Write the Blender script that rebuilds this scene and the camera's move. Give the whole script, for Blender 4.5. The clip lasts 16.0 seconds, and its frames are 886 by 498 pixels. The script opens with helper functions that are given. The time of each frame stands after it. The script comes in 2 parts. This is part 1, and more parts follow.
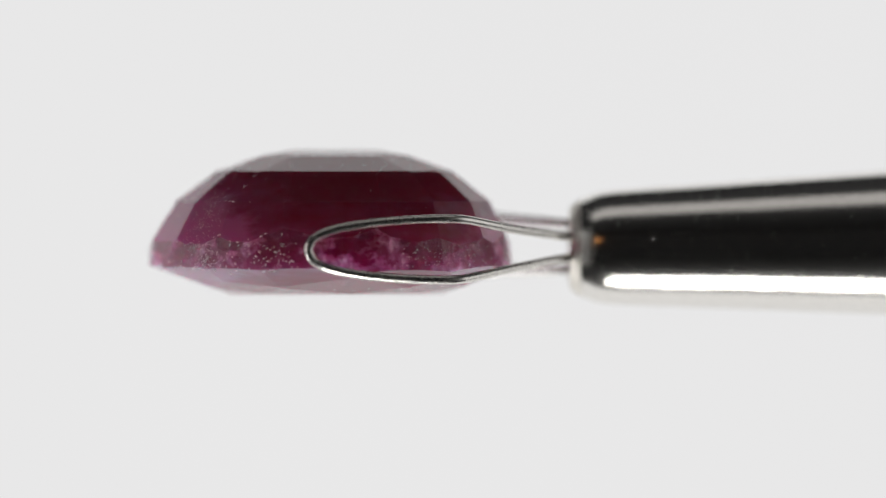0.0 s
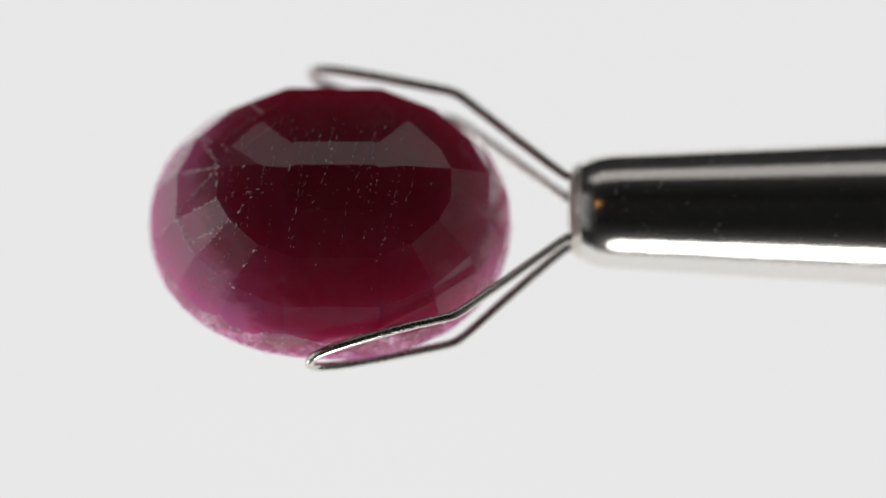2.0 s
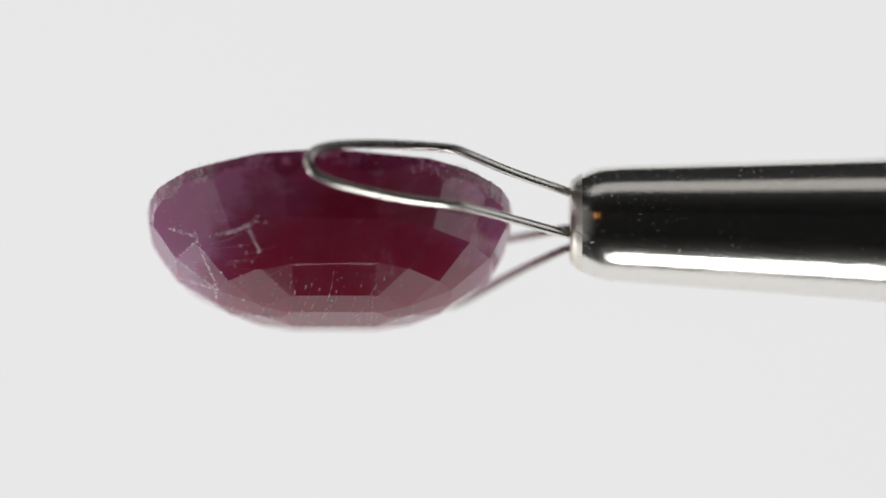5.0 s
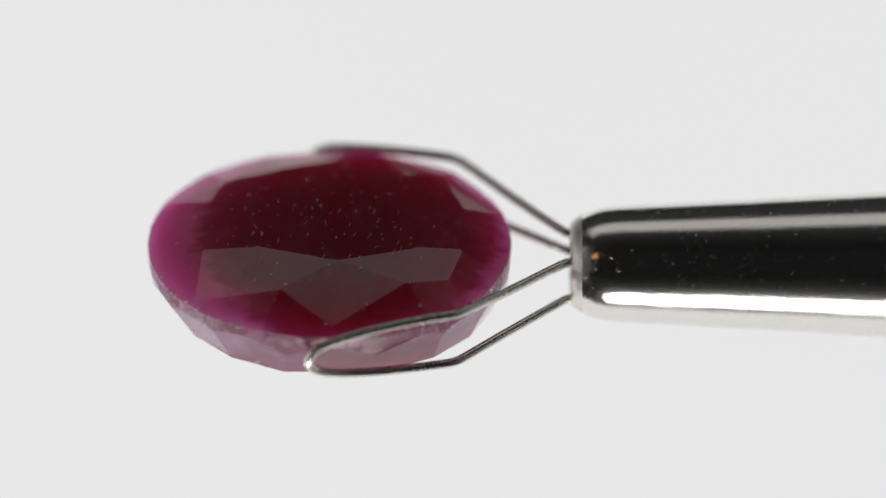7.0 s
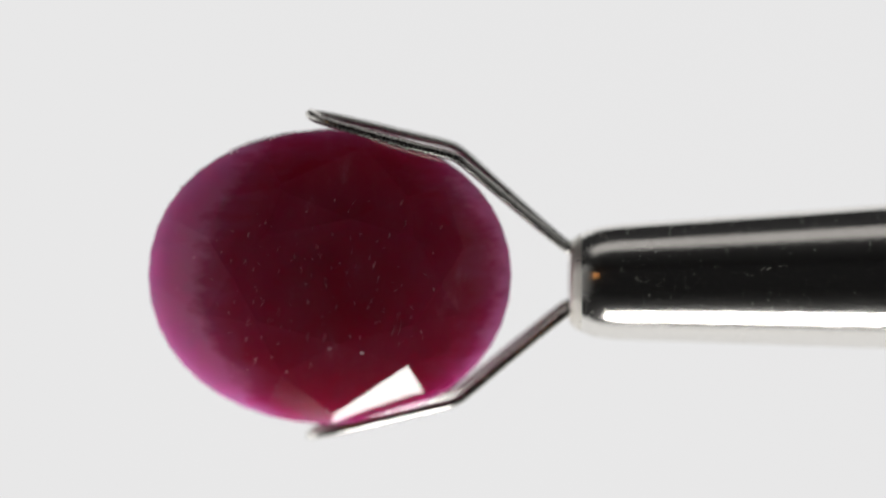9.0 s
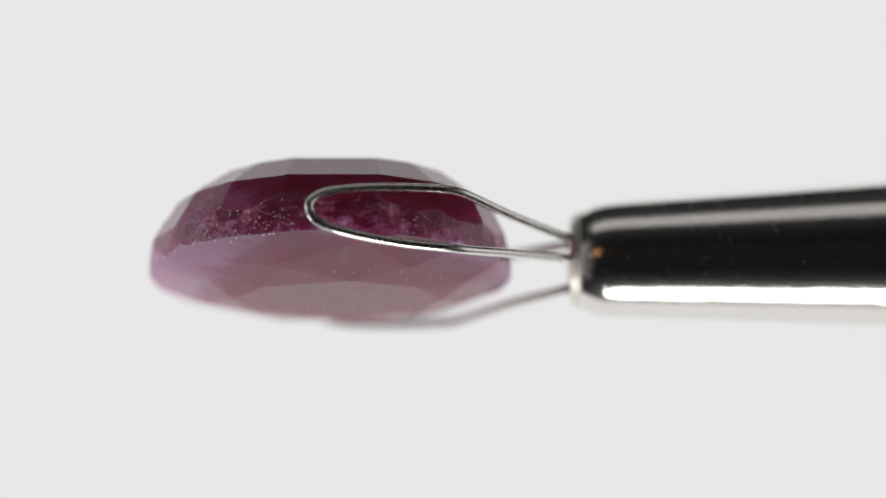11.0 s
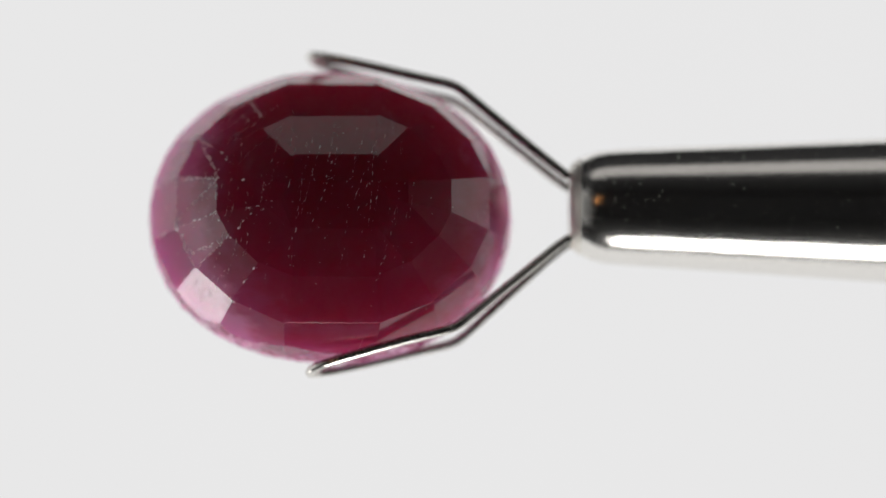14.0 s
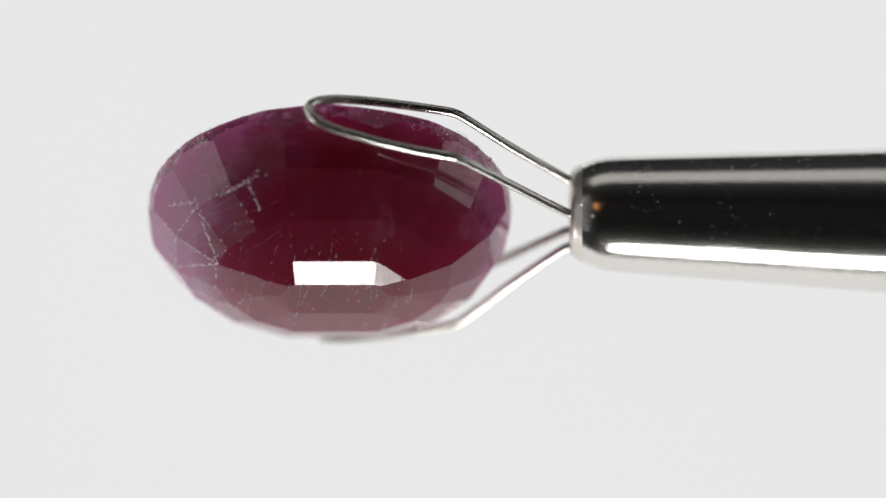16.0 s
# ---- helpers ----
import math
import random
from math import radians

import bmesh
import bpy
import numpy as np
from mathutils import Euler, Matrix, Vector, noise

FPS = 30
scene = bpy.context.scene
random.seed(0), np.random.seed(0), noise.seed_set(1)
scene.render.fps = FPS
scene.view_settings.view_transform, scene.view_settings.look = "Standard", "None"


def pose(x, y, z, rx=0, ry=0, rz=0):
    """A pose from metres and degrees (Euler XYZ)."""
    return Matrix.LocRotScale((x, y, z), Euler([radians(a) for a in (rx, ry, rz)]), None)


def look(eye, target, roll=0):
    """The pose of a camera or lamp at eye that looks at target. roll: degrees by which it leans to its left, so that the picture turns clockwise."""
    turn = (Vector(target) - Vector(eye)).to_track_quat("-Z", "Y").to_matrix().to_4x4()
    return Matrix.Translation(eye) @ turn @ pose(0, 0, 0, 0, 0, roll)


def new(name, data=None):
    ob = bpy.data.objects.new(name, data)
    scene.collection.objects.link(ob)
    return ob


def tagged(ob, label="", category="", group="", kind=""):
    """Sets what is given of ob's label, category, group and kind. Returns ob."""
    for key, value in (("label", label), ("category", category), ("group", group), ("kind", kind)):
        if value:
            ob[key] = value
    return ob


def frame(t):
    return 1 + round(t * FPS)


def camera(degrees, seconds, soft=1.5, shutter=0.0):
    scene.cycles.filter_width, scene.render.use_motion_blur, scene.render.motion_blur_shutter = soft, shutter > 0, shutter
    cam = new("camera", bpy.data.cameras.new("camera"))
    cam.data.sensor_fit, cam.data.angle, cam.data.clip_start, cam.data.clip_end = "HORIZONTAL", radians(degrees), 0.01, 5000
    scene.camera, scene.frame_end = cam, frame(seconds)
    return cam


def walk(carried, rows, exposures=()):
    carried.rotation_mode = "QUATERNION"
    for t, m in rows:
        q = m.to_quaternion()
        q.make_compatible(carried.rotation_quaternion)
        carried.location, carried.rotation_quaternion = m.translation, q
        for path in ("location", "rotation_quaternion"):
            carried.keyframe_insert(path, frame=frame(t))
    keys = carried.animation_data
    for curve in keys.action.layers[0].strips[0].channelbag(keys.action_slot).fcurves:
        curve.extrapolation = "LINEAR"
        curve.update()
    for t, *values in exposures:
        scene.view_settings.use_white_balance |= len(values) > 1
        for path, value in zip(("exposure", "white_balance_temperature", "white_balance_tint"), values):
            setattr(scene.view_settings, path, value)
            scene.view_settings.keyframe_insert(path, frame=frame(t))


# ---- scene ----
from mathutils.bvhtree import BVHTree

# Lengths of the stone and its holder are written in the unit U (0.01875 mm), centred on the turning axis.
U = 1.875e-5
SPIN, FACING = 31.05, 2.88          # degrees a second; the moment at which the stone's stepped side faces the camera
DIST = 0.4210
STONE = (-200.0, 53.5)              # the stone's middle along the axis and across it
HALF_A, HALF_B = 320.0, 263.0

cam = camera(4.0, 16.0)
cam.data.dof.use_dof = True
cam.data.dof.focus_distance = DIST - 150 * U
cam.data.dof.aperture_fstop = 18.0
EYE = pose(0, -DIST, -10 * U, 90, 0, 0)
walk(cam, [(0.0, EYE), (16.0, EYE)], exposures=[(0.0, 0.0), (16.0, 0.0)])

# ---- light ----
world = bpy.data.worlds.new("studio_dark")
scene.world = world
world.use_nodes = True
world.node_tree.nodes["Background"].inputs["Color"].default_value = (0.02, 0.02, 0.022, 1)
world.node_tree.nodes["Background"].inputs["Strength"].default_value = 0.3


def area_lamp(name, place, target, wide, deep, watts, colour=(1, 1, 1)):
    data = bpy.data.lights.new(name, "AREA")
    data.shape, data.size, data.size_y = "RECTANGLE", wide, deep
    data.energy, data.color = watts, colour
    ob = new(name, data)
    ob.matrix_world = look(place, target)
    return ob


area_lamp("lower_lamp", (0.0055, -0.0351, -0.1148), (0, 0, 0), 0.039, 0.034, 0.063, (1.0, 0.99, 0.97))
area_lamp("side_lamp", (-0.125, 0.012, -0.080), (0, 0, 0), 0.045, 0.045, 0.030, (1.0, 0.99, 0.98))
area_lamp("overhead_lamp", (0, -0.0288, 0.1268), (0, 0, 0), 0.15, 0.052, 0.0106, (1.0, 0.97, 0.95))
area_lamp("front_side_lamp", (-0.128, -0.080, 0.0), (0, 0, 0), 0.050, 0.20, 0.0062, (1.0, 0.99, 0.97))
area_lamp("warm_room_lamp", (-0.088, -0.151, 0.044), (0, 0, 0), 0.016, 0.018, 0.0018, (1.0, 0.42, 0.12))


# ---- materials ----
class Nodes:
    """A node material with short calls."""

    def __init__(self, name):
        self.mat = bpy.data.materials.new(name)
        self.mat.use_nodes = True
        self.tree = self.mat.node_tree
        self.bsdf = self.tree.nodes["Principled BSDF"]
        self.out = self.tree.nodes["Material Output"]

    def add(self, kind, **values):
        node = self.tree.nodes.new(kind)
        for key, value in values.items():
            node.inputs[key.replace("_", " ")].default_value = value
        return node

    def link(self, a, b):
        self.tree.links.new(a, b)

    def coords(self, scale=(1, 1, 1)):
        tex = self.add("ShaderNodeTexCoord")
        mapping = self.add("ShaderNodeMapping")
        mapping.inputs["Scale"].default_value = scale
        self.link(tex.outputs["Object"], mapping.inputs["Vector"])
        return mapping.outputs["Vector"]

    def noise(self, scale, detail=4.0, stretch=(1, 1, 1), rough=0.55):
        node = self.add("ShaderNodeTexNoise", Scale=scale, Detail=detail, Roughness=rough)
        self.link(self.coords(stretch), node.inputs["Vector"])
        return node.outputs["Fac"]

    def ramp(self, fac, stops):
        node = self.add("ShaderNodeValToRGB")
        cr = node.color_ramp
        while len(cr.elements) < len(stops):
            cr.elements.new(0.5)
        for el, (at, col) in zip(cr.elements, stops):
            el.position = at
            el.color = (*col, 1) if len(col) == 3 else col
        self.link(fac, node.inputs["Fac"])
        return node.outputs["Color"]

    def bump(self, fac, strength, distance):
        node = self.add("ShaderNodeBump", Strength=strength, Distance=distance)
        self.link(fac, node.inputs["Height"])
        self.link(node.outputs["Normal"], self.bsdf.inputs["Normal"])
        return node


def set_inputs(bsdf, **values):
    for key, value in values.items():
        bsdf.inputs[key.replace("_", " ")].default_value = value


def ruby_material():
    m = Nodes("ruby")
    # the crystal's colour zones: a deep red heart in a skin that is milky with silk
    # the pale skin also paints in light coming through the thin edges
    tex = m.add("ShaderNodeTexCoord")
    across = m.add("ShaderNodeMapping")
    across.inputs["Scale"].default_value = (1 / (HALF_A * U), 0, 0.74 / (HALF_B * U))
    across.inputs["Location"].default_value = (-STONE[0] / HALF_A - 0.10, 0, -0.74 * STONE[1] / HALF_B)
    m.link(tex.outputs["Object"], across.inputs["Vector"])
    reach = m.add("ShaderNodeVectorMath")
    reach.operation = "LENGTH"
    m.link(across.outputs["Vector"], reach.inputs[0])
    cloud = m.add("ShaderNodeMath")
    cloud.operation = "MULTIPLY_ADD"
    cloud.inputs[1].default_value = 0.30
    m.link(m.noise(420, 4, (1, 1, 2.2)), cloud.inputs[0])
    silk = m.add("ShaderNodeMath")
    silk.operation = "MULTIPLY_ADD"
    silk.inputs[1].default_value = 0.18
    m.link(m.noise(2100, 5, (0.22, 1, 1), 0.65), silk.inputs[0])
    m.link(reach.outputs["Value"], silk.inputs[2])
    even = m.add("ShaderNodeMath")
    even.operation = "SUBTRACT"
    even.inputs[1].default_value = 0.09
    m.link(silk.outputs["Value"], even.inputs[0])
    m.link(even.outputs["Value"], cloud.inputs[2])
    col = m.ramp(cloud.outputs["Value"], [(0.36, (0.155, 0.005, 0.019)), (0.78, (0.178, 0.012, 0.044)), (0.92, (0.205, 0.048, 0.115)), (1.0, (0.31, 0.160, 0.275))])
    m.link(col, m.bsdf.inputs["Base Color"])
    set_inputs(m.bsdf, Roughness=0.06, IOR=1.76, Subsurface_Weight=1.0, Subsurface_Scale=0.0115)
    m.bsdf.inputs["Subsurface Radius"].default_value = (1.0, 0.26, 0.50)
    m.bsdf.subsurface_method = "RANDOM_WALK"
    m.bump(m.noise(6500, 4, (1, 1, 0.10)), 0.08, 0.00002)
    # a thin, patchy film of polishing dust
    film = m.add("ShaderNodeBsdfDiffuse", Color=(0.50, 0.27, 0.40, 1))
    mix = m.add("ShaderNodeMixShader")
    patches = m.ramp(m.noise(700, 7, (1, 1, 0.5), 0.7), [(0.40, (0.006,) * 3), (0.60, (0.03,) * 3), (0.76, (0.20,) * 3)])
    m.link(patches, mix.inputs[0])
    clear = m.add("ShaderNodeBsdfRefraction", Color=(0.76, 0.15, 0.38, 1), Roughness=0.04, IOR=1.76)
    body = m.add("ShaderNodeMixShader", Fac=0.07)
    m.link(m.bsdf.outputs["BSDF"], body.inputs[1])
    m.link(clear.outputs["BSDF"], body.inputs[2])
    m.link(body.outputs["Shader"], mix.inputs[1])
    m.link(film.outputs["BSDF"], mix.inputs[2])
    m.link(mix.outputs["Shader"], m.out.inputs["Surface"])
    return m.mat


def girdle_material():
    """The unpolished rim: magenta crystal with frosted, splintery patches."""
    m = Nodes("ground_ruby")
    frost = m.noise(900, 3, (1, 1.6, 1), 0.6)
    n = m.noise(4200, 6, (1, 0.6, 1), 0.65)
    both = m.add("ShaderNodeMath")
    both.operation = "MULTIPLY_ADD"
    both.inputs[1].default_value = 0.9
    m.link(frost, both.inputs[0])
    half = m.add("ShaderNodeMath")
    half.operation = "MULTIPLY"
    half.inputs[1].default_value = 0.55
    m.link(n, half.inputs[0])
    m.link(half.outputs["Value"], both.inputs[2])
    col = m.ramp(both.outputs["Value"], [(0.50, (0.165, 0.018, 0.066)), (0.74, (0.21, 0.046, 0.120)), (0.84, (0.40, 0.21, 0.33)), (0.95, (0.86, 0.72, 0.86))])
    m.link(col, m.bsdf.inputs["Base Color"])
    m.link(m.ramp(frost, [(0.40, (0.16,) * 3), (0.60, (0.38,) * 3)]), m.bsdf.inputs["Roughness"])
    set_inputs(m.bsdf, IOR=1.76, Subsurface_Weight=0.8, Subsurface_Scale=0.0100)
    m.bsdf.inputs["Subsurface Radius"].default_value = (1.0, 0.28, 0.52)
    m.bump(both.outputs["Value"], 0.75, 0.00012)
    return m.mat


def chrome_material(name, rough, scratch, wear, tone=(0.70, 0.68, 0.645), skin=0.27):
    m = Nodes(name)
    set_inputs(m.bsdf, Base_Color=(*tone, 1), Metallic=1.0)
    r = m.ramp(m.noise(1500, 6, (0.25, 1, 1)), [(0.35, (rough,) * 3), (0.75, (rough * 2.4,) * 3)])
    m.link(r, m.bsdf.inputs["Roughness"])
    m.bump(m.noise(9000, 6, (0.45, 1, 1), 0.7), scratch, 0.000014)
    # a worn skin of hairline scratches over the polish
    worn = m.add("ShaderNodeBsdfAnisotropic", Color=(*tone, 1), Roughness=skin)
    mix = m.add("ShaderNodeMixShader")
    fine = m.ramp(m.noise(19000, 2, (0.7, 1, 1), 0.6), [(0.40, (0.04,) * 3), (0.66, (wear,) * 3)])
    m.link(fine, mix.inputs[0])
    m.link(m.bsdf.outputs["BSDF"], mix.inputs[1])
    m.link(worn.outputs["BSDF"], mix.inputs[2])
    m.link(mix.outputs["Shader"], m.out.inputs["Surface"])
    return m.mat


def plain_material(name, colour, rough, grain, spread):
    m = Nodes(name)
    lo = tuple(c * (1 - spread) for c in colour)
    hi = tuple(min(1.0, c * (1 + spread)) for c in colour)
    m.link(m.ramp(m.noise(grain, 6), [(0.3, lo), (0.7, hi)]), m.bsdf.inputs["Base Color"])
    m.bsdf.inputs["Roughness"].default_value = rough
    return m.mat


def glow_sheet_material():
    """The plain backdrop, whose even light is put in as its own glow."""
    m = Nodes("glow_sheet")
    em = m.add("ShaderNodeEmission", Strength=1.0)
    m.link(m.ramp(m.noise(9, 2), [(0.3, (0.788, 0.785, 0.787)), (0.7, (0.818, 0.815, 0.817))]), em.inputs["Color"])
    m.link(em.outputs["Emission"], m.out.inputs["Surface"])
    return m.mat


RUBY, GIRDLE = ruby_material(), girdle_material()
CHROME = chrome_material("polished_nickel", 0.07, 0.35, 0.45, (0.84, 0.82, 0.78))
WIRE = chrome_material("spring_steel", 0.12, 0.03, 0.42, (0.76, 0.735, 0.69), 0.36)
SATIN = chrome_material("satin_nickel", 0.26, 0.35, 0.90, (0.80, 0.77, 0.71), 0.55)
WHITE = plain_material("white_board", (0.78, 0.78, 0.77), 0.9, 60, 0.04)
BLACK = plain_material("black_felt", (0.03, 0.03, 0.032), 0.95, 600, 0.3)
GLOW_SHEET = glow_sheet_material()
NICK = plain_material("scuffed_crystal", (0.93, 0.80, 0.87), 0.16, 3000, 0.06)
CHIP = plain_material("glinting_chip", (0.95, 0.88, 0.92), 0.30, 3000, 0.05)
CHIP.node_tree.nodes["Principled BSDF"].inputs["Metallic"].default_value = 0.92
NICK.node_tree.nodes["Principled BSDF"].inputs["IOR"].default_value = 1.76


def part(name, bm, material, parent=None, label="", smooth=False):
    mesh = bpy.data.meshes.new(name)
    if smooth:
        for f in bm.faces:
            f.smooth = True
    bm.to_mesh(mesh)
    bm.free()
    for mat in (material if isinstance(material, (list, tuple)) else [material]):
        mesh.materials.append(mat)
    ob = new(name, mesh)
    ob.parent = parent
    if label:
        ob["label"] = label
    return ob


# ---- the surroundings: added dark booth, unseen, with a glowing sheet that sweeps down and forward ----
def slab(name, lo, hi, material):
    bm = bmesh.new()
    bmesh.ops.create_cube(bm, size=1)
    for v in bm.verts:
        v.co = [lo[i] + (v.co[i] + 0.5) * (hi[i] - lo[i]) for i in range(3)]
    return part(name, bm, material)


def build_surround():
    # unseen walls added to close the place; the white sides lighten the facets
    x0, x1, y0, y1, z0, z1, w = -0.40, 0.34, -0.55, 0.26, -0.20, 0.26, 0.01
    tagged(slab("floor", (x0, y0, z0 - w), (x1, y1, z0), BLACK), "unseen black felt floor, added to close the place", "floor", kind="structure")
    tagged(slab("ceiling", (x0, y0, z1), (x1, y1, z1 + w), BLACK), "unseen black felt ceiling, added to close the place", "ceiling", kind="structure")
    tagged(slab("wall_north", (x0, y1, z0), (x1, y1 + w, z1), BLACK), "unseen black felt wall behind the glowing sheet, added to close the place", "wall", kind="structure")
    tagged(slab("wall_south", (x0, y0 - w, z0), (x1, y0, z1), BLACK), "unseen black felt wall facing the stone, added for dark reflections", "wall", kind="structure")
    tagged(slab("wall_east", (x1, y0, z0), (x1 + w, y1, z1), WHITE), "unseen white board wall, added to brighten the stone, that carries the holder", "wall", kind="structure")
    tagged(slab("wall_west", (x0 - w, y0, z0), (x0, y1, z1), WHITE), "unseen white board side wall, added to brighten the stone", "wall", kind="structure")
    # profile of the sheet, from its upper edge down, round a wide bend and forward
    line = [(0.20, 0.185), (0.20, -0.03)]
    line += [(0.20 - 0.10 * (1 - math.cos(a)), -0.03 - 0.10 * math.sin(a)) for a in (radians(d) for d in range(10, 91, 10))]
    line += [(0.01, -0.13)]
    bm = bmesh.new()
    rows = []
    for x in (-0.30, 0.30):
        rows.append([bm.verts.new((x, y, z)) for y, z in line])
    for i in range(len(line) - 1):
        bm.faces.new((rows[0][i], rows[0][i + 1], rows[1][i + 1], rows[1][i]))
    # the sheet's two ends fold forward, unseen and added to brighten stone and lip
    for x, y, row in ((-0.31, -0.16, rows[0]), (0.31, -0.10, rows[1])):
        fold = [bm.verts.new((x, y, z)) for z in (0.13, -0.08)]
        bm.faces.new((row[0], row[1], fold[1], fold[0]))
    bmesh.ops.recalc_face_normals(bm, faces=bm.faces)
    bmesh.ops.solidify(bm, geom=bm.faces[:], thickness=0.002)
    tagged(part("backdrop", bm, GLOW_SHEET, smooth=False), "plain light grey sheet behind the stone, given an even glow", "backdrop", kind="structure")


# ---- the stone ----
# Two rings of corners down the stepped side: half-axes along and across, shift along, depth.
RINGS = ((282.0, 228.0, 6.0, -73.0), (210.0, 157.0, 9.0, -126.0))
STEPS = ((0.0, 19.2), (78.0, 10.0))  # the two inner rows: distance inside the second ring, slope
TOP = -163.0
TABLE, RIM = 92.0, 48.0             # depths of the shallow side's table and of its rim


def oval(c, a, b, depth, along=0.0):
    return Vector((along + a * math.cos(radians(c)), depth, b * math.sin(radians(c))))


def four_fold(quarter):
    """Angles of one quarter, mirrored into all four."""
    half = list(quarter) + [180 - c for c in reversed(quarter)]
    return half + [c + 180 for c in half]


def stone_planes():
    """Facet planes as (point, outward normal, kind), in U about the stone's middle; y is depth, the stepped side towards -y."""
    rnd = random.Random(7)
    planes = []

    def facet(p, q, r, wobble=0.006, kind=0):
        n = (q - p).cross(r - p).normalized()
        if n.dot(p + q + r) < 0:
            n = -n
        n = (n + Vector([rnd.uniform(-wobble, wobble) for _ in range(3)])).normalized()
        planes.append((tuple(p), tuple(n), kind))

    # the stepped side: three rows of sixteen, one of eight and a narrow flat on top
    outer, second = four_fold((12, 31, 51, 72.6)), four_fold((11, 28.5, 52, 69.5))
    (a1, b1, s1, h1), (a2, b2, s2, h2) = RINGS
    for i in range(16):
        j = (i + 1) % 16
        mid = outer[i] + ((outer[j] - outer[i]) % 360) / 2
        p, q = oval(outer[i], a1, b1, h1, s1), oval(outer[j], a1, b1, h1, s1)
        facet(p, q, oval(mid, HALF_A, HALF_B, 6.5 + 8.5 * math.sin(radians(mid))))
        p2, q2 = oval(second[i], a2, b2, h2, s2), oval(second[j], a2, b2, h2, s2)
        facet(p, q, (p2 + q2) / 2)
        out = Vector((q2.z - p2.z, 0, p2.x - q2.x)).normalized()
        for start, tilt in STEPS if i % 2 else STEPS[:1]:
            base = (p2 + q2) / 2 - out * start + Vector((0, -start * math.tan(radians(STEPS[0][1])), 0))
            tt = radians(tilt + (rnd.uniform(-0.3, 0.3) if i % 2 else 1.0) + ((2.6 if i % 4 == 1 else -4.0 if i == 11 else 0) if start else 0))
            planes.append((tuple(base), (out.x * math.sin(tt), -math.cos(tt), out.z * math.sin(tt)), 0))
    planes.append(((0, TOP, 0), (0, -1, 0), 0))

    # the girdle, slightly uneven and a little fuller than an ellipse
    def full(c):
        return 1 + 0.013 * math.sin(2 * c) ** 2

    for i in range(40):
        c = radians(i * 9 + 4.5)
        px, pz = full(c) * HALF_A * math.cos(c), full(c) * HALF_B * math.sin(c)
        nx, nz = math.cos(c) / HALF_A, math.sin(c) / HALF_B
        size = math.hypot(nx, nz)
        planes.append(((px, 0, pz), (nx / size, 0.03 * math.sin(3 * c), nz / size), 1))
    for i in range(36):
        c = radians(i * 10 + 2)
        px, pz = full(c) * HALF_A * math.cos(c), full(c) * HALF_B * math.sin(c)
        nx, nz = math.cos(c) / HALF_A, math.sin(c) / HALF_B
        size = math.hypot(nx, nz)
        tt = radians(83 + rnd.uniform(-2.5, 2.5))
        planes.append(((px, 26 - 6 * math.sin(c) + rnd.uniform(-4, 4), pz), (nx / size * math.sin(tt), -math.cos(tt), nz / size * math.sin(tt)), 1))
    # the shallow side: table, eight kites, eight stars, sixteen rim facets
    mains = (2, 42, 89, 139, 187, 228, 278, 320)

    def rim(c):
        """The rim is ground lower on one long side than on the other."""
        return oval(c, HALF_A, HALF_B, RIM - 3 - 3 * math.sin(radians(c)))

    tips = (20, 57, 112, 160, 205, 248, 304, 342)
    planes.append(((0, TABLE, 0), (0.004, 1, -0.004), 0))
    corner = [oval(c, 187, 112, TABLE, 9) for c in mains]
    tip = [oval(c, 242, 182, 77.8 - 1.8 * math.sin(radians(c)), 6) for c in tips]
    for k in range(8):
        n = (k + 1) % 8
        facet(corner[k], tip[k - 1], tip[k], 0.004)
        facet(corner[k], corner[n], tip[k], 0.003)
        if k == 6:                  # here the two rim facets were ground as one
            facet(tip[k], oval(mains[k] - 5, HALF_A, HALF_B, RIM + 7), oval(mains[n] - 5, HALF_A, HALF_B, RIM + 7), 0)
            continue
        end = rim(tips[k])
        facet(tip[k], rim(mains[k]), end, 0.003)
        facet(tip[k], rim(mains[n]), end, 0.003)
    return planes


def cut_stone(planes):
    bm = bmesh.new()
    bmesh.ops.create_cube(bm, size=900)
    for f in bm.faces:
        f.material_index = 0
    for co, no, kind in planes:
        cut = bmesh.ops.bisect_plane(bm, geom=bm.verts[:] + bm.edges[:] + bm.faces[:], dist=0.02, plane_co=co, plane_no=no, clear_outer=True)
        edges = [g for g in cut["geom_cut"] if isinstance(g, bmesh.types.BMEdge)]
        if len(edges) > 2:
            made = bmesh.ops.contextual_create(bm, geom=edges)
            for f in made["faces"]:
                f.material_index = kind
    bmesh.ops.recalc_face_normals(bm, faces=bm.faces)
    return bm


def flake(bm, place, normal, along, length, width, rnd):
    """A tiny splinter that stands a hair proud of the surface."""
    side = normal.cross(along).normalized()
    along = side.cross(normal).normalized()
    lift = normal * 0.7
    pts = [place + along * length * rnd.uniform(0.4, 0.6), place + side * width * rnd.uniform(0.3, 0.7),
           place - along * length * rnd.uniform(0.4, 0.6), place - side * width * rnd.uniform(0.3, 0.7)]
    base = [bm.verts.new(p - normal * 0.6) for p in pts]
    top = bm.verts.new(place + lift + along * length * rnd.uniform(-0.2, 0.2))
    for i in range(4):
        bm.faces.new((base[i], base[(i + 1) % 4], top))
    bm.faces.new(base[::-1])


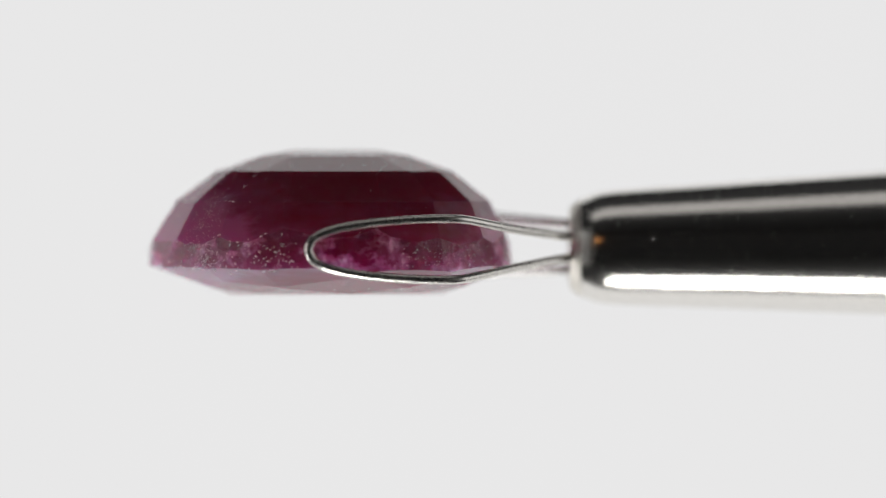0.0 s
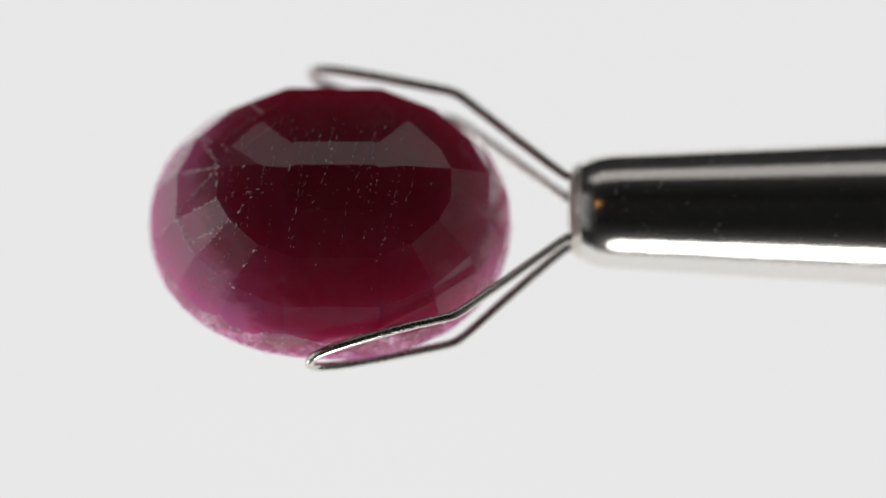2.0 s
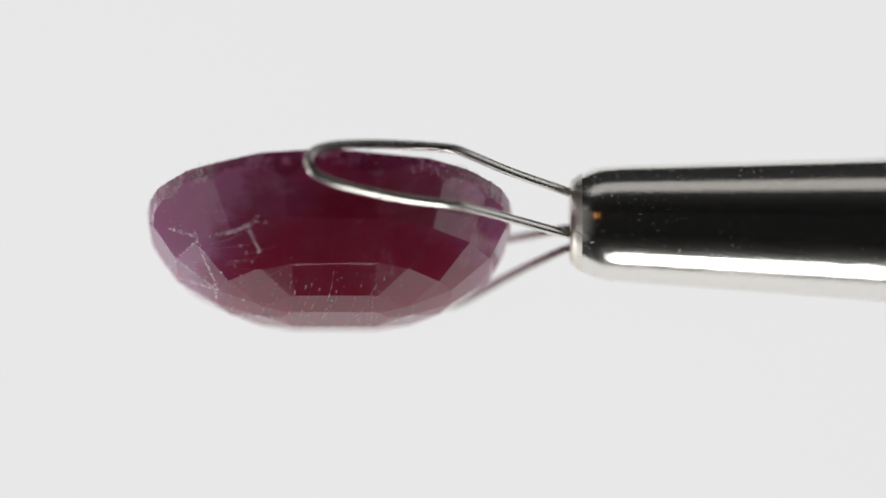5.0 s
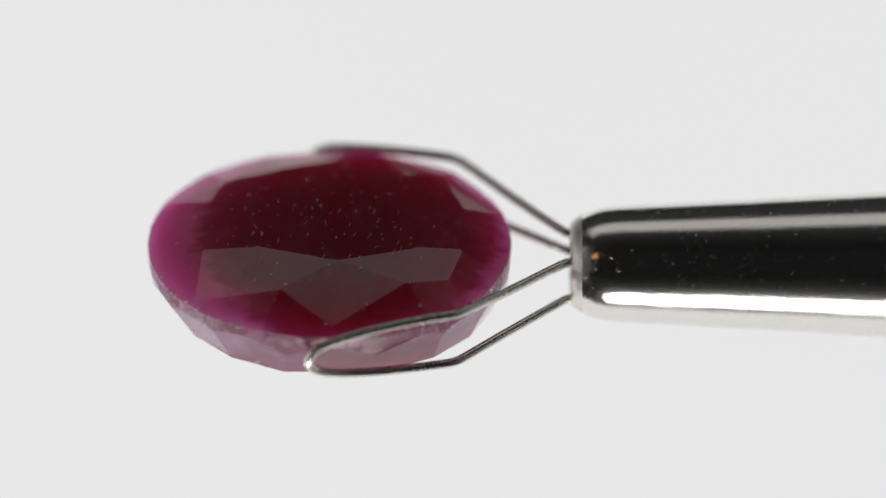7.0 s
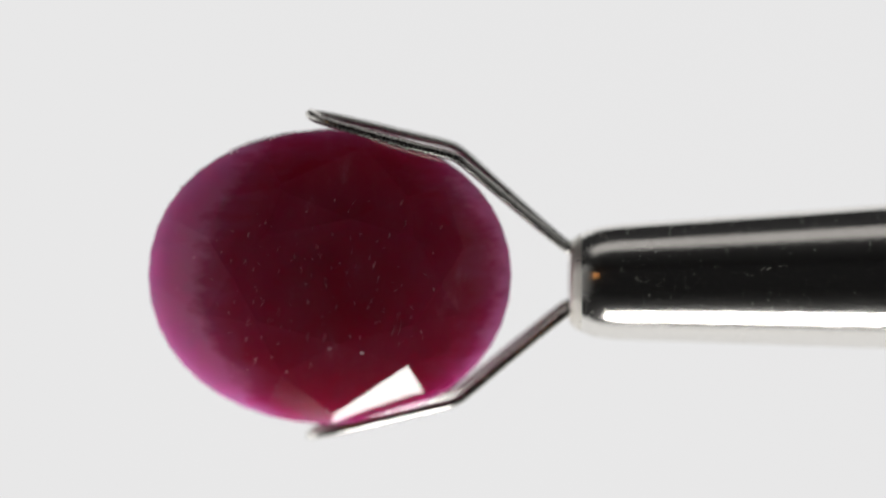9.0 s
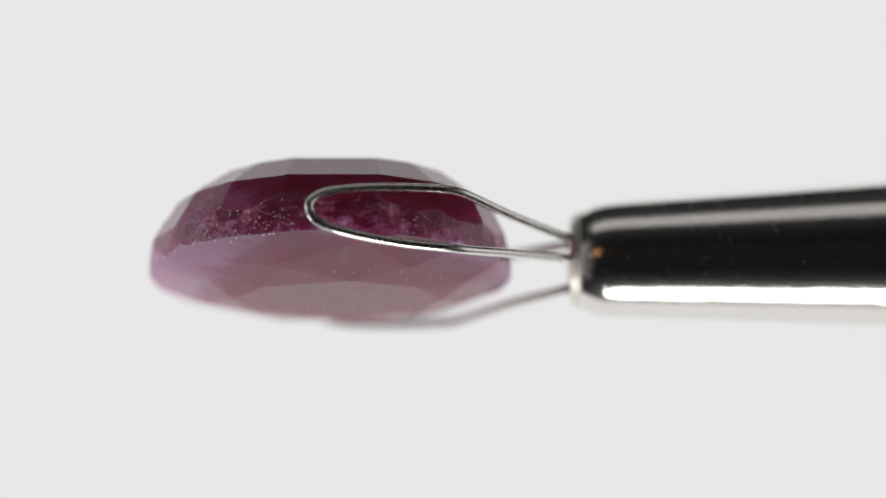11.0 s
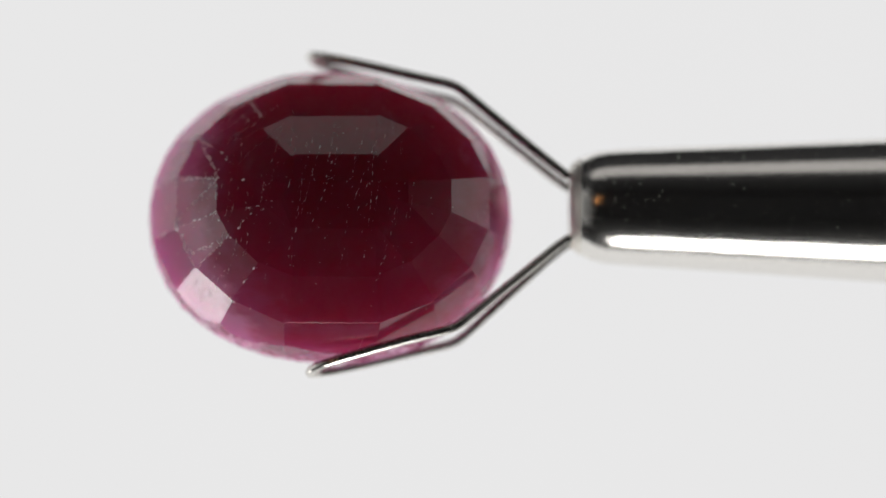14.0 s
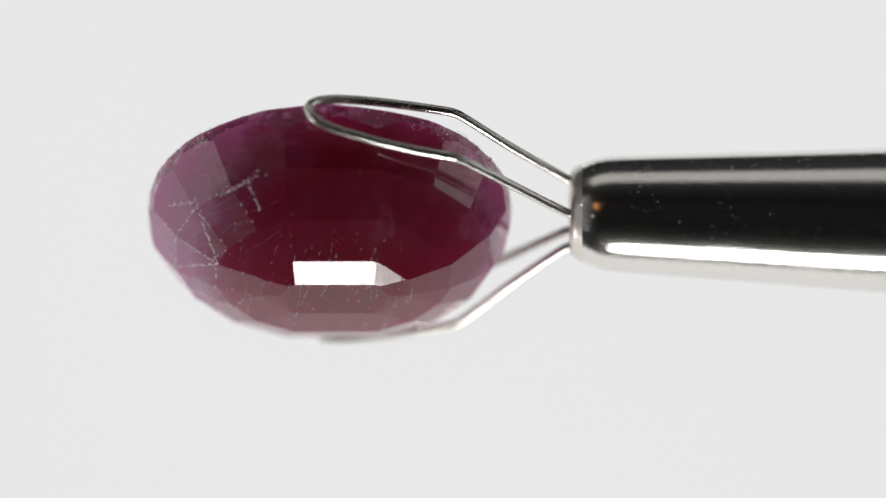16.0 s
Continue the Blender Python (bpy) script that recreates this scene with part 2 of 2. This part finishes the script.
def build_flaws(gem, stone_bm, shift):
    """Fine scratches on the facets, and bruised facet edges."""
    rnd = random.Random(21)
    tree = BVHTree.FromBMesh(stone_bm)
    scratches, cracks_bm, bruises = bmesh.new(), bmesh.new(), bmesh.new()

    def scratch(x, z, side, along, length, width, into=scratches):
        hit = tree.ray_cast(Vector((x, 400 * side, z)), Vector((0, -side, 0)))
        if hit[0] is not None:
            flake(into, hit[0], hit[1], along, length, width, rnd)

    for i in range(48):
        x, z, lean = rnd.uniform(-215, 150), rnd.uniform(-40, 130), rnd.uniform(0.02, 0.30)
        for j in range(rnd.randint(3, 11)):
            scratch(x, z, -1, Vector((lean, 0, 1)), rnd.choice((2, 3, 4, 6, 12, 18)), rnd.uniform(0.7, 1.8))
            step = rnd.expovariate(1 / 13) + 4
            x, z = x - lean * step, z - step
            lean += 0.015
    for i in range(70):
        scratch(rnd.gauss(0, 130), rnd.gauss(-10, 95), -1, Vector((rnd.uniform(-0.3, 0.5), 0, 1)), rnd.uniform(2, 4), rnd.uniform(1.2, 2.6))
    for i in range(60):
        scratch(rnd.gauss(-250, 25), rnd.gauss(60, 70), -1, Vector((1, 0, 1)), rnd.uniform(2, 5), rnd.uniform(1.2, 3.0))
    for i in range(150):
        x, z = rnd.gauss(0, 110), rnd.gauss(0, 75)
        hit = tree.ray_cast(Vector((x, 400, z)), Vector((0, -1, 0)))
        if hit[0] is not None:
            flake(scratches, hit[0], hit[1], Vector((0.35, 0, -1)), rnd.choice((3, 5, 9, 14, 20, 28)), rnd.uniform(0.6, 1.3), rnd)
    for i in range(220):
        scratch(rnd.gauss(-226, 20), rnd.gauss(-162, 15), -1, Vector((rnd.uniform(-1, 1), 0, 1)), rnd.uniform(2, 8), rnd.uniform(0.8, 2.6), cracks_bm)
    for i in range(16):
        x, z = rnd.uniform(-235, -110), rnd.uniform(55, 165)
        turn = rnd.choice((0.5, 0.7, 2.3)) + rnd.uniform(-0.12, 0.12)
        for j in range(rnd.randint(6, 14)):
            scratch(x, z, -1, Vector((math.cos(turn), 0, math.sin(turn))), rnd.uniform(2, 6), rnd.uniform(0.7, 1.4))
            x, z = x + 5 * math.cos(turn), z + 5 * math.sin(turn)
    cracks = [((-234, 128), (-196, 33)), ((-196, 33), (-274, -37)), ((-264, 43), (-199, 33)), ((-234, 128), (-284, 78)), ((-274, -37), (-244, -92)),
              ((-244, -92), (-190, -80)), ((-150, 195), (-120, 150)), ((-200, 150), (-120, 205))]
    for (ax, az), (bx, bz) in cracks:
        size = math.hypot(bx - ax, bz - az)
        for i in range(int(size / 1.7)):
            f = rnd.random()
            scratch(ax + (bx - ax) * f + rnd.gauss(0, 1.6), az + (bz - az) * f + rnd.gauss(0, 1.6), -1, Vector((bx - ax, 0, bz - az)).normalized(),
                    rnd.uniform(4, 13), rnd.uniform(1.6, 6.0), cracks_bm)
    # frosted chips round the girdle
    for side, x0, spread, low, high, count in ((-1, -222, 15, 2, 44, 150), (-1, -110, 34, 0, 42, 70), (-1, 200, 55, 4, 42, 90), (1, -226, 9, 10, 34, 60), (1, 190, 60, 10, 42, 60)):
        for i in range(count):
            start = Vector((rnd.gauss(x0, spread), rnd.uniform(low, high), 500 * side))
            hit = tree.ray_cast(start, Vector((0, 0, -side)))
            if hit[0] is not None:
                turn = rnd.uniform(0, math.pi)
                flake(bruises, hit[0], hit[1], Vector((math.cos(turn), math.sin(turn), 0.1)), rnd.uniform(2, 13), rnd.uniform(1.0, 6.0), rnd)
    for e in stone_bm.edges:
        a, b = e.verts[0].co, e.verts[1].co
        mid = (a + b) / 2
        if len(e.link_faces) < 2:
            continue
        n = (e.link_faces[0].normal + e.link_faces[1].normal).normalized()
        length = (b - a).length
        worn = 0.0
        if mid.y < -40 and mid.x < -190 and -130 < mid.z < 130:
            worn = 0.55
        elif mid.y < -60 and mid.x < -100:
            worn = 0.10
        elif -15 < mid.y < 55 and n.z < 0.1 and -290 < mid.x < -40:
            worn = 0.22
        elif mid.y > 20 and n.z > 0.2 and (mid.x < -170 or mid.x > 215) and mid.z > 80:
            worn = 0.30 if abs(n.y) < 0.75 else 0.0
        elif mid.y > 20 and n.z > 0.2:
            worn = 0.04
        for i in range(int(length * worn / 2.2)):
            p = a.lerp(b, rnd.random())
            spread = 4.0 if mid.y > -15 else 1.2
            flake(bruises, p + n * 0.2 + Vector((rnd.gauss(0, 1.2), rnd.gauss(0, spread - 1.2), rnd.gauss(0, 1.2))), n, (b - a).normalized(), rnd.uniform(3.0, 8.5), rnd.uniform(1.4, 4.2), rnd)
    for bm, name, label, look_of in ((scratches, "scratching", "fine glinting scratches on the facets", CHIP), (cracks_bm, "cracking", "whitish cracks at one end of the stone", NICK),
                                     (bruises, "edge_wear", "chipped whitish facet edges", NICK)):
        for v in bm.verts:
            v.co = (v.co + shift) * U
        bmesh.ops.recalc_face_normals(bm, faces=bm.faces)
        tagged(part(name, bm, look_of, gem, label), kind="stuff")


def build_stone():
    bm = cut_stone(stone_planes())
    bm.normal_update()
    gem = bpy.data.objects.new("gemstone", None)
    scene.collection.objects.link(gem)
    tagged(gem, "oval faceted purplish-red ruby gripped by two wire loops", "gemstone")
    shift = Vector((STONE[0], -2, STONE[1]))
    build_flaws(gem, bm, shift)
    for v in bm.verts:
        v.co = (v.co + shift) * U
    bmesh.ops.bevel(bm, geom=bm.edges[:], offset=1.3 * U, segments=1, affect="EDGES", profile=0.5, clamp_overlap=True)
    part("stone", bm, [RUBY, GIRDLE], gem)
    return gem


# ---- the holder ----
def lathe(profile, steps=96):
    """Turns (x, radius) pairs about the barrel's own axis."""
    bm = bmesh.new()
    rings = []
    for x, r in profile:
        cy, cz = barrel_axis(x)
        rings.append([bm.verts.new((x * U, (cy + r * math.sin(2 * math.pi * i / steps)) * U, (cz + r * math.cos(2 * math.pi * i / steps)) * U)) for i in range(steps)])
    for a, b in zip(rings, rings[1:]):
        for i in range(steps):
            j = (i + 1) % steps
            bm.faces.new((a[i], a[j], b[j], b[i]))
    bmesh.ops.recalc_face_normals(bm, faces=bm.faces)
    return bm


def barrel_axis(x):
    """Depth and height of the barrel's middle at x along the axis."""
    s = max(-0.3, min(3.0, (x - 316) / 468))
    return 7.5 - 8 * s, 68.2 - 8.4 * s


def wire_path(side):
    """The middle line of one hairpin loop; side is +1 or -1 across the stone."""
    mid, lean = 55.0, 9.0 if side < 0 else 4.0
    pts = []
    root = 40 if side > 0 else 19
    half = [(330, root, 48), (228, root, 50), (205, root + 2, 66), (120, root * 0.48 + 25.5, 138), (45, 51, 203), (27, 53, 217), (14, 53.5, 223), (-5, 53.5, 228),
            (-60, 52, 241), (-120, 47, 257), (-170, 40, 270), (-200, 33, 278), (-221, 24, 283), (-232, 13, 287), (-236, 0, 289)]

    def middle(x):
        """Depth and height of the loop's own middle."""
        if x > 150:
            return barrel_axis(x)[0] - 2.5, barrel_axis(x)[1] - 10
        return lean, mid + 4 * max(0, x) / 150

    for x, w, r in half:
        cy, cz = middle(x)
        pts.append((x, cy - w, cz + side * r))
    for x, w, r in reversed(half[:-1]):
        cy, cz = middle(x)
        pts.append((x, cy + w, cz + side * r))
    return [Vector(p) * U for p in pts]


def tube(points, radius, sides=14):
    bm = bmesh.new()
    # round the line off
    for _ in range(2):
        out = [points[0]]
        for a, b in zip(points, points[1:]):
            out += [a.lerp(b, 0.25), a.lerp(b, 0.75)]
        points = out + [points[-1]]
    ref = Vector((0, 0, 1))
    rings = []
    for i, p in enumerate(points):
        d = (points[min(i + 1, len(points) - 1)] - points[max(i - 1, 0)]).normalized()
        ref = (ref - d * ref.dot(d)).normalized()
        other = d.cross(ref)
        rings.append([bm.verts.new(p + radius * (math.cos(2 * math.pi * k / sides) * ref + math.sin(2 * math.pi * k / sides) * other)) for k in range(sides)])
    for a, b in zip(rings, rings[1:]):
        for k in range(sides):
            bm.faces.new((a[k], a[(k + 1) % sides], b[(k + 1) % sides], b[k]))
    bm.faces.new(rings[0]), bm.faces.new(rings[-1])
    bmesh.ops.recalc_face_normals(bm, faces=bm.faces)
    return bm


def build_holder():
    holder = bpy.data.objects.new("gem_holder", None)
    scene.collection.objects.link(holder)
    tagged(holder, "polished nickel gem holder with two sprung wire loops", "gem holder")
    prof = [(420, 60), (230, 60), (226, 61.5), (224, 64.5), (224.6, 69), (226.5, 73), (230, 77), (236, 81.5), (245, 86.5), (257, 92.2), (271, 97.2), (288, 100.6), (316, 103), (550, 115.5), (784, 128.5), (1200, 155), (1700, 173), (3000, 183), (18120, 183)]
    cut = next(i for i, (x, r) in enumerate(prof) if x == 245)
    part("barrel", lathe(prof[cut:]), CHROME, holder, "slim tapering polished nickel barrel", smooth=True)
    part("lip", lathe(prof[:cut + 1]), SATIN, holder, "worn rounded lip of the barrel", smooth=True)
    rnd = random.Random(5)
    nicks = bmesh.new()
    for i in range(1300):
        x, turn = 240 + abs(rnd.gauss(0, 380)), rnd.uniform(0, 2 * math.pi)
        if x > 1100:
            continue
        cy, cz = barrel_axis(x)
        r = next(ra + (rb - ra) * (x - xa) / (xb - xa) for (xa, ra), (xb, rb) in zip(prof[4:], prof[5:]) if xa <= x <= xb)
        n = Vector((-0.065, math.sin(turn), math.cos(turn))).normalized()
        along = Vector((rnd.uniform(-1, 1), 0, 0)) + n.cross(Vector((1, 0, 0))) * rnd.choice((0.2, 0.5, 1.0))
        flake(nicks, Vector((x, cy + r * n.y, cz + r * n.z)), n, along.normalized(), rnd.choice((2, 3, 3, 4, 6, 12, 18)), rnd.uniform(0.8, 2.4), rnd)
    for v in nicks.verts:
        v.co *= U
    bmesh.ops.recalc_face_normals(nicks, faces=nicks.faces)
    tagged(part("pitting", nicks, SATIN, holder, "fine bright nicks in the nickel"), kind="stuff")
    for side in (1, -1):
        part("wire_loop", tube(wire_path(side), 8.2 * U), WIRE, holder, "bent steel wire loop", smooth=True)
    return holder


build_surround()
gemstone = build_stone()
gem_holder = build_holder()


def motions():
    for thing in (gemstone, gem_holder):
        walk(thing, [(t / 2, pose(0, 0, 0, SPIN * (t / 2 - FACING))) for t in range(33)])


motions()
